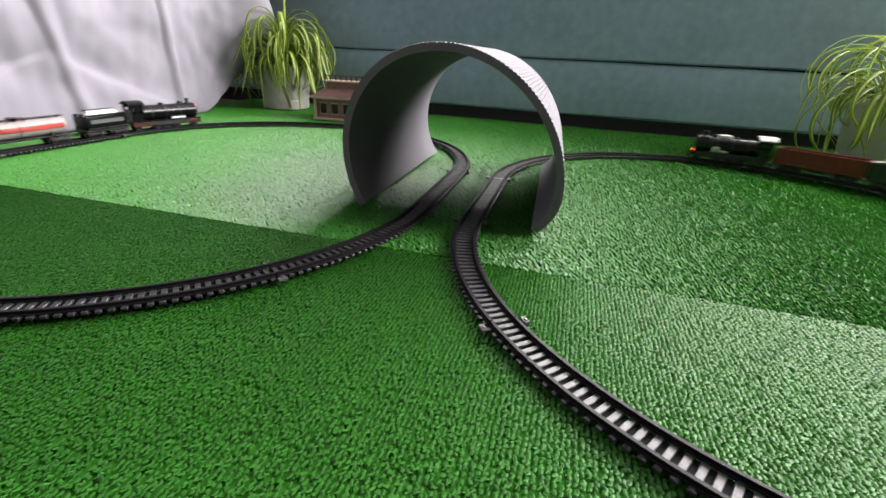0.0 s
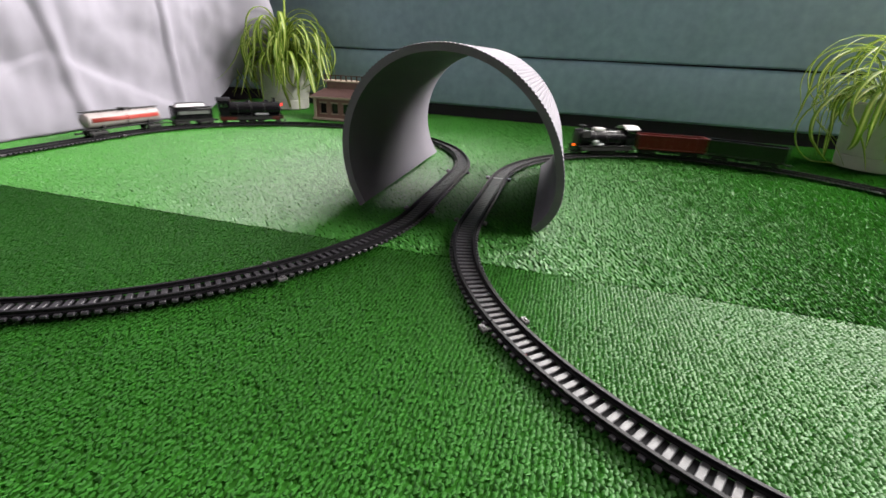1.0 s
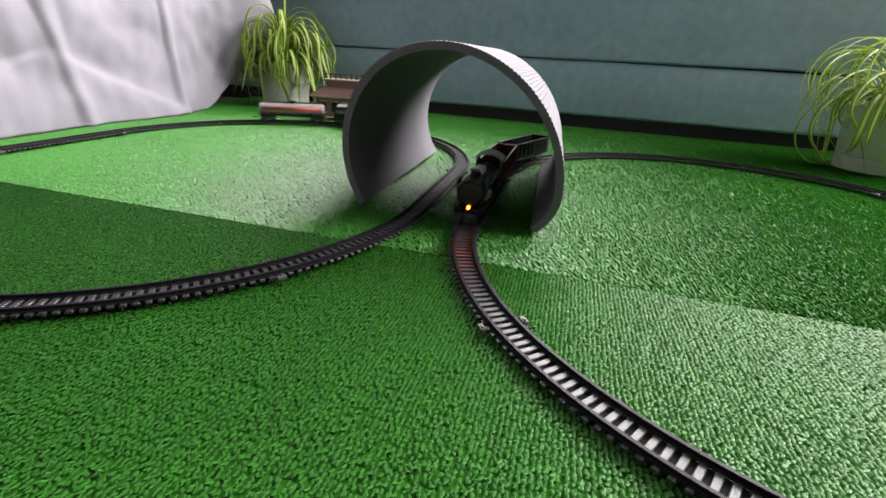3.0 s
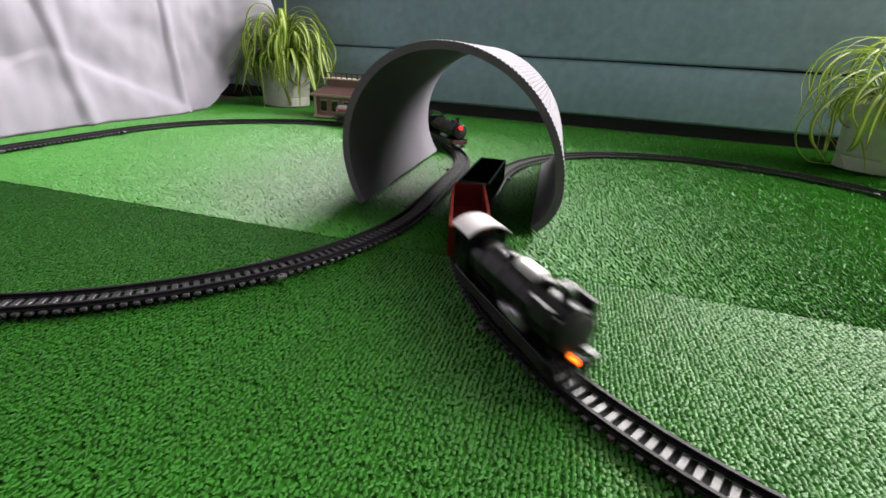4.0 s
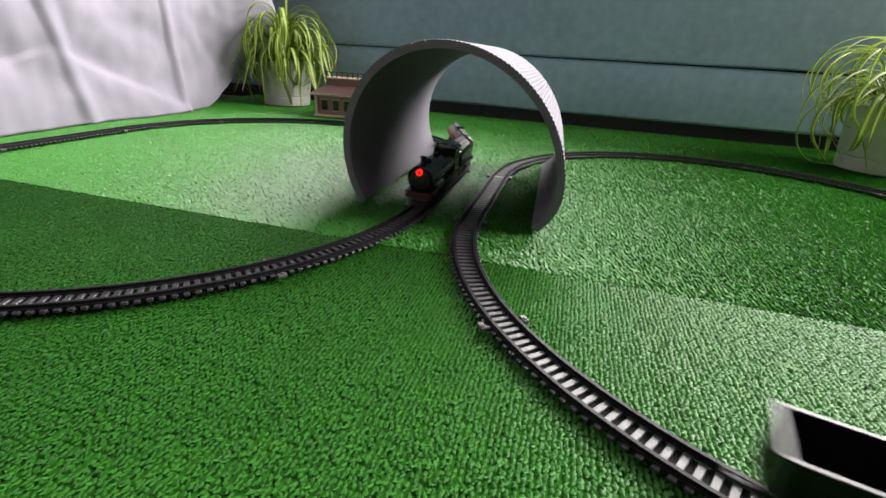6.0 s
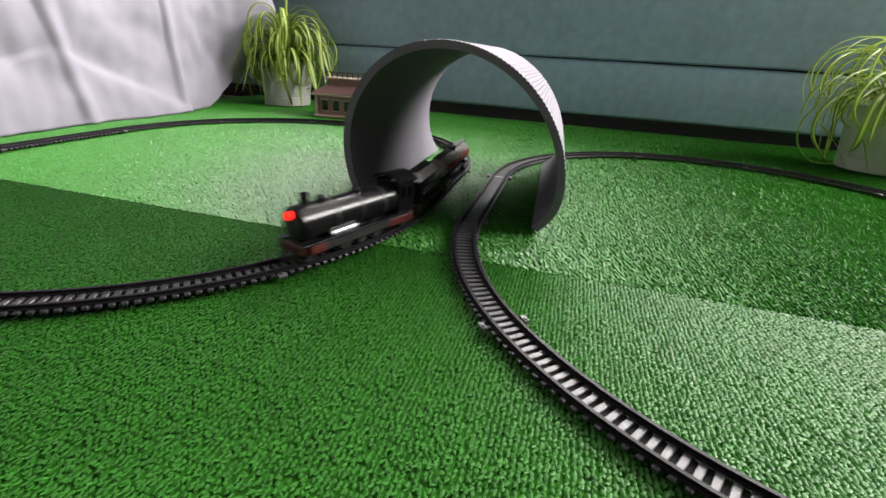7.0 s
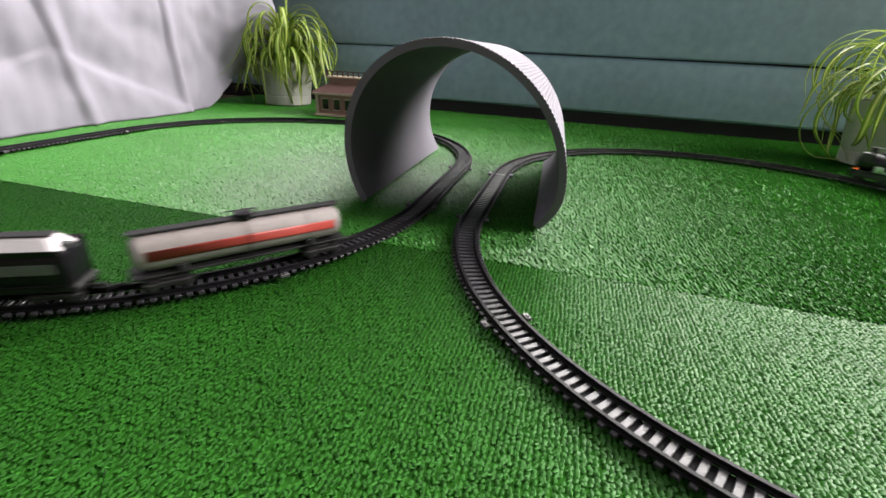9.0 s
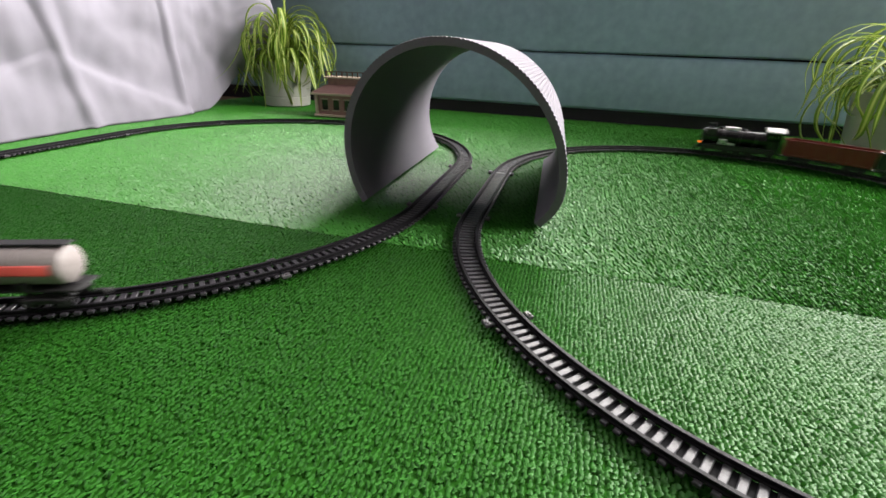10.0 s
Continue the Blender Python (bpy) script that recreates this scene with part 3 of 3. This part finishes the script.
def tank_wagon():
    L = .158
    ob = empty("tank_wagon", "white toy tank wagon with a red stripe and black walkway", "toy wagon", "wagons on the tracks")
    part("underframe", box(box(B(), (0, 0, .0115), (L - .01, .006, .004), .0006), (0, 0, .0125), (L - .006, .022, .0016), .0004), M_MATTE, ob)
    R, zc = .0130, .0270
    prof = [(.003, -L / 2 + .006), (R * .7, -L / 2 + .007), (R * .93, -L / 2 + .0095), (R, -L / 2 + .0135), (R, L / 2 - .0135), (R * .93, L / 2 - .0095), (R * .7, L / 2 - .007), (.003, L / 2 - .006)]
    tank = part("tank", lathe(B(), prof, 36, pose(0, 0, zc, 0, 90, 0)), M_DULL, ob)
    for s in (-1, 1):
        bm = B()
        n = 6
        for k in range(n):
            a0, a1 = [radians(s * (90 - 10 + 30 * (k + d) / n)) for d in (0, 1)]
            q = []
            for x, a in ((-L / 2 + .014, a0), (L / 2 - .014, a0), (L / 2 - .014, a1), (-L / 2 + .014, a1)):
                q.append(bm.verts.new((x, (R + .0006) * math.sin(a), zc - (R + .0006) * math.cos(a) * 1.0)))
            bm.faces.new(q)
        bmesh.ops.remove_doubles(bm, verts=bm.verts, dist=1e-5)
        st = part("stripe", bm, M_BRED, tank, "red painted stripe")
        so = st.modifiers.new("thick", "SOLIDIFY")
        so.thickness = .0002
    for x in (-.045, 0, .045):
        bm = B()
        seg = 36
        for k in range(seg):
            a = 2 * math.pi * k / seg
            box(bm, (0, 0, R + .0002), (.0012, 2 * math.pi * R / seg * 1.1, .0006), m=pose(x, 0, zc, math.degrees(a), 0, 0))
        part("band", bm, M_DULL, tank, smooth=0)
    bm = box(B(), (0, 0, zc + R + .0016), (L - .012, .0085, .0012), .0003)
    for k in range(12):
        box(bm, (-L / 2 + .014 + k * (L - .028) / 11, 0, zc + R + .0006), (.002, .006, .0016))
    part("walkway", bm, M_MATTE, ob, "black top walkway")
    part("hatch", lathe(B(), [(.0062, 0), (.0062, .0035), (.0070, .0037), (.0068, .0050), (.003, .0056)], 20, pose(0, 0, zc + R - .0002)), M_BLACK, ob)
    part("railing", rod(rod(rod(B(), (-.011, -.007, zc + R + .0045), (.011, -.007, zc + R + .0045), .0006), (-.011, -.007, zc + R - .003), (-.011, -.007, zc + R + .0045), .0006), (.011, -.007, zc + R - .003), (.011, -.007, zc + R + .0045), .0006), M_MATTE, ob)
    for y in (-.0135, .0135):
        part("ladder", rod(B(), (0, y, .012), (0, y * 1.02, zc + 0.006), .0005), M_MATTE, ob)
    for s in (-1, 1):
        part("saddle", box(B(), (s * .045, 0, .0155), (.006, .024, .006), .0006), M_MATTE, ob)
        bogie(ob, s * .055)
        coupler(ob, s * L / 2, s)
    return ob


def tender():
    L = .080
    ob = empty("tender", "black toy tender with a pale glossy top", "toy wagon", "wagons on the tracks")
    part("underframe", box(B(), (0, 0, .0115), (L, .026, .004), .0006), M_MATTE, ob)
    part("tank_body", box(B(), (0, 0, .0245), (L - .004, .029, .022), .0015, seg=2), M_BLACK, ob)
    bm = B()
    hull = []
    for x, y, z in ((.032, .0138, .0345), (.026, .0055, .0440)):
        for sx, sy in ((-1, -1), (1, -1), (1, 1), (-1, 1)):
            hull.append(bm.verts.new((-.002 + sx * x, sy * y, z)))
    for q in ((0, 1, 5, 4), (1, 2, 6, 5), (2, 3, 7, 6), (3, 0, 4, 7), (4, 5, 6, 7), (3, 2, 1, 0)):
        bm.faces.new([hull[k] for k in q])
    bmesh.ops.bevel(bm, geom=bm.edges[:], offset=.0012, segments=2, affect="EDGES")
    part("sloping_top", bm, M_WHITE, ob, "pale glossy sloping top")
    part("ridge", box(B(), (-.002, 0, .0446), (.054, .0095, .0012), .0004), M_MATTE, ob)
    bm = B()
    for s in (-1, 1):
        box(bm, (0, s * .0142, .0368), (L - .006, .0012, .0035), .0003)
        box(bm, (0, s * .0149, .0150), (L - .006, .0010, .0016), .0003)
    part("coal_rail", bm, M_BLACK, ob)
    part("lining", box(box(B(), (0, .01475, .0265), (L - .018, .0006, .0065)), (0, -.01475, .0265), (L - .018, .0006, .0065)), M_PANEL, ob, "dull grey panel")
    part("hatch", lathe(B(), [(.004, 0), (.004, .003), (.0025, .004)], 14, pose(-.033, 0, .0352)), M_MATTE, ob)
    for s in (-1, 1):
        bogie(ob, s * .024)
        coupler(ob, s * L / 2, s)
    return ob


def locomotive(L, lamp, red, label):
    ob = empty("steam_locomotive", label, "toy locomotive", "locomotives on the tracks")
    f = L / 2
    rear = -f
    part("chassis", box(box(B(), (0, 0, .0115), (L - .008, .020, .006), .0006), (0, 0, .0075), (L * .55, .010, .005), .0006), M_MATTE, ob)
    bm = B()
    for s in (-1, 1):
        box(bm, (.004, s * .0135, .0165), (L - .012, .0060, .0016), .0004)
    part("running_board", bm, M_BLACK, ob)
    # boiler
    R, zb, x0, x1 = .0144, .0305, rear + .025, f - .006
    part("boiler", lathe(B(), [(.004, x0), (R, x0), (R, x1 - .022), (R + .0006, x1 - .0215), (R + .0006, x1 - .0015), (R - .001, x1), (.004, x1)], 32, pose(0, 0, zb, 0, 90, 0)), M_BLACK, ob)
    for k in range(3):
        xx = x0 + (x1 - .024 - x0) * (k + .6) / 3
        part("boiler_band", lathe(B(), [(R - .001, -.0008), (R + .0004, -.0008), (R + .0004, .0008), (R - .001, .0008)], 32, pose(xx, 0, zb, 0, 90, 0)), M_MATTE, ob)
    part("smokebox_door", lathe(B(), [(R * .82, 0), (R * .80, .0012), (R * .5, .0024), (R * .1, .0028)], 24, pose(x1, 0, zb, 0, 90, 0)), M_MATTE, ob)
    part("chimney", lathe(B(), [(.0048, 0), (.0036, .002), (.0033, .0085), (.0042, .0092), (.0040, .0108), (.0028, .0108), (.0026, .006)], 18, pose(x1 - .012, 0, zb + R - .0015)), M_BLACK, ob)
    if not red:
        # white colour here paints the window's highlight on the dome
        part("sand_dome", box(B(), (x1 - .046, 0, zb + R + .0010), (.023, .012, .0075), .0030, seg=3), M_WHITE, ob, "sand dome, white for its window highlight")
        part("chimney_cap", box(B(), (x1 - .012, 0, zb + R + .0085), (.0095, .0095, .0012), .0005), M_MATTE, ob)
        part("front_plate", box(B(), (f - .0075, 0, .0300), (.0016, .026, .022), .0006), M_MATTE, ob)
        for s in (-1, 1):
            bm = box(B(), (f - .019, s * .0150, .0385), (.018, .0012, .012), .0004)
            box(bm, (f - .019, s * .0145, .0447), (.018, .0034, .0010), .0003)
            part("smoke_deflector", bm, M_MATTE, ob)
            part("step", box(B(), (f - .041, s * .0150, .0235), (.012, .004, .008), .001), M_GREY, ob, "silver step box")
    for d, h in ((.028, .0062), (.066, .0050)):
        part("dome", lathe(B(), [(.0054, 0), (.0046, h * .3), (.0044, h * .7), (.0030, h * .95), (.0008, h)], 18, pose(x1 - d, 0, zb + R - .0014)), M_BLACK, ob)
    # cab
    cx, cl, cw, ch = rear + .014, .022, .030, .030
    cab = part("cab", box(B(), (cx + cl / 2 - .001, 0, .017 + ch / 2), (.0016, cw, ch), .0003), M_BLACK, ob)
    for s in (-1, 1):
        bm = B()
        y = s * (cw / 2 - .0006)
        box(bm, (cx, y, .017 + .0075), (cl, .0012, .015))
        for x in (-cl / 2 + .002, 0, cl / 2 - .002):
            box(bm, (cx + x, y, .017 + .020), (.004, .0012, .012))
        box(bm, (cx, y, .017 + ch - .0025), (cl, .0012, .005))
        part("cab_side", bm, M_BLACK, cab, smooth=0)
    bm = B()
    n = 10
    prof = []
    for k in range(n + 1):
        a = radians(50 + 80 * k / n)
        prof.append((.0265 * math.cos(a), .017 + ch - .0205 + .0265 * math.sin(a)))
    lo = [[bm.verts.new((cx + sx, y, z + dz)) for y, z in prof] for sx, dz in ((-cl / 2 - .003, 0), (cl / 2 + .003, 0), (cl / 2 + .003, .0014), (-cl / 2 - .003, .0014))]
    for a, b in ((0, 1), (1, 2), (2, 3), (3, 0)):
        for k in range(n):
            bm.faces.new((lo[a][k], lo[a][k + 1], lo[b][k + 1], lo[b][k]))
    for k in (0, n):
        bm.faces.new([r[k] for r in lo])
    # amber-lamp engine: roof coloured white in place of the window's broad highlight
    part("cab_roof", bm, M_WHITE if not red else M_BLACK, ob, "cab roof, white for its window highlight" if not red else "")
    part("cab_back", box(B(), (cx - cl / 2 + .001, 0, .017 + .011), (.0016, cw - .003, .022), .0003), M_BLACK, cab)
    part("cab_floor", box(B(), (cx, 0, .0165), (cl, .026, .003), .0004), M_MAROON if red else M_MATTE, ob)
    # side gear
    for s in (-1, 1):
        part("air_tank", rod(B(), (f - .060, s * .0118, .0190), (f - .034, s * .0118, .0190), .0026, 14), M_GREY, ob, "silver air tank")
        part("handrail", rod(B(), (x0 + .004, s * .0128, zb + .003), (x1 - .006, s * .0128, zb + .003), .0005), M_GREY, ob)
        if red:
            part("ash_pan", box(B(), (rear + .020, s * .0146, .0105), (.034, .0016, .0075), .0005), M_MAROON, ob, "dark red lower frame")
        part("side_skirt", box(B(), (-.002, s * .0140, .0118), (L - .016, .0020, .0085), .0005), M_MATTE, ob)
        bm = box(B(), (f - .018, s * .0125, .0115), (.016, .006, .009), .0012, seg=2)
        part("cylinder", bm, M_MAROON if red else M_MATTE, ob)
        bm = box(B(), (-.002, s * .0132, .0088), (L * .45, .0012, .0018), .0003)
        box(bm, (f - .036, s * .0136, .0100), (.026, .0012, .0015), .0003)
        part("connecting_rod", bm, M_GREY, ob)
    for x in (-.020, -.001, .018):
        wheelset(ob, x, .0082, "driving_wheel")
    for x in (f - .012, rear + .012):
        wheelset(ob, x, .0050)
    # front beam, cowcatcher, lamp
    part("buffer_beam", box(B(), (f - .003, 0, .0125), (.003, .030, .006), .0006), M_MAROON if red else M_BLACK, ob)
    for k in range(7):
        y = -.011 + .022 * k / 6
        part("pilot_bar", rod(B(), (f - .002, y, .011), (f + .006 - abs(y) * .45, y * .8, .003), .0008, 6), M_MATTE, ob)
    # headlamp: the bulb sits deep in a glowing tube, which makes its light a beam
    at = pose(f - .004, 0, .0390 if red else .0170, 0, 90, 0)
    tube, k1 = B(), .0033 if red else .0020
    hl = part("headlamp", lathe(B(), [(k1 + .0008, -.006), (k1 + .0008, -.0005), (k1 + .0002, .0), (k1, -.001)], 18, at), M_BLACK, ob)
    rings = [[tube.verts.new((r * math.cos(math.pi * k / 9), r * math.sin(math.pi * k / 9), z)) for k in range(18)] for r, z in ((k1, -.001), (k1, .0016), (k1 - .0005, .0024), (k1 - .0009, .0022), (k1 - .0009, -.0008))]
    for a, b in zip(rings, rings[1:]):
        for k in range(18):
            tube.faces.new((a[k], a[(k + 1) % 18], b[(k + 1) % 18], b[k]))
    bmesh.ops.transform(tube, matrix=at, verts=tube.verts)
    part("lens", tube, lamp, hl, "lit red lens" if red else "lit amber lens")
    part("bulb", lathe(B(), [(k1 - .0010, -.0012), (k1 - .0012, -.0006), (.0005, -.0002)], 14, at), M_LED_R if red else M_LED_O, hl)
    coupler(ob, rear, -1)
    return ob


TRAIN_R = [locomotive(.133, M_LAMP_O, False, "black toy steam locomotive with a lit amber headlamp"),
           gondola(M_RED, "oxide red open toy wagon with ribbed sides"),
           gondola(M_BLACK, "black open toy wagon with ribbed sides")]
# middle of each vehicle behind the front of its train
OFF_R = (.0665, .2045, .3385)
TRAIN_L = [locomotive(.138, M_LAMP_R, True, "black toy steam locomotive with red frame and lit red headlamp"), tender(), tank_wagon()]
OFF_L = (.069, .138 + .012 + .041, .138 + .012 + .082 + .018 + .080)

RUN_R = ((0, .705), (1.4, 1.050), (2.5, 1.313), (3.9, 1.675), (4.3, 1.768), (5.0, 1.939), (5.7, 2.110), (10, 3.142))
RUN_L = ((0, 1.057), (1.4, .807), (5.0, .175), (7.2, -.229), (8.3, -.426), (9.0, -.551), (10, -.726))


track(RIGHT, JOINTS, "black plastic toy track section with closely set sleepers", "track of the east loop")
track(LEFT, JOINTS, "black plastic toy track section with closely set sleepers", "track of the west loop")


def motions():
    for loop, vehicles, offs, run, sign, half in ((RIGHT, TRAIN_R, OFF_R, RUN_R, 1, (.036, .040, .040)), (LEFT, TRAIN_L, OFF_L, RUN_L, -1, (.040, .024, .055))):
        ts, ss = [r[0] for r in run], [r[1] for r in run]
        for ob, off, hb in zip(vehicles, offs, half):
            rows = []
            for k in range(41):
                t = k * 0.25
                s = float(np.interp(t, ts, ss)) - sign * off
                a, _ = loop.at(s + sign * hb)
                b, _ = loop.at(s - sign * hb)
                d, c = a - b, (a + b) / 2
                rows.append((t, pose(c.x, c.y, RAIL_Z, 0, 0, math.degrees(math.atan2(d.y, d.x)))))
            walk(ob, rows)


motions()
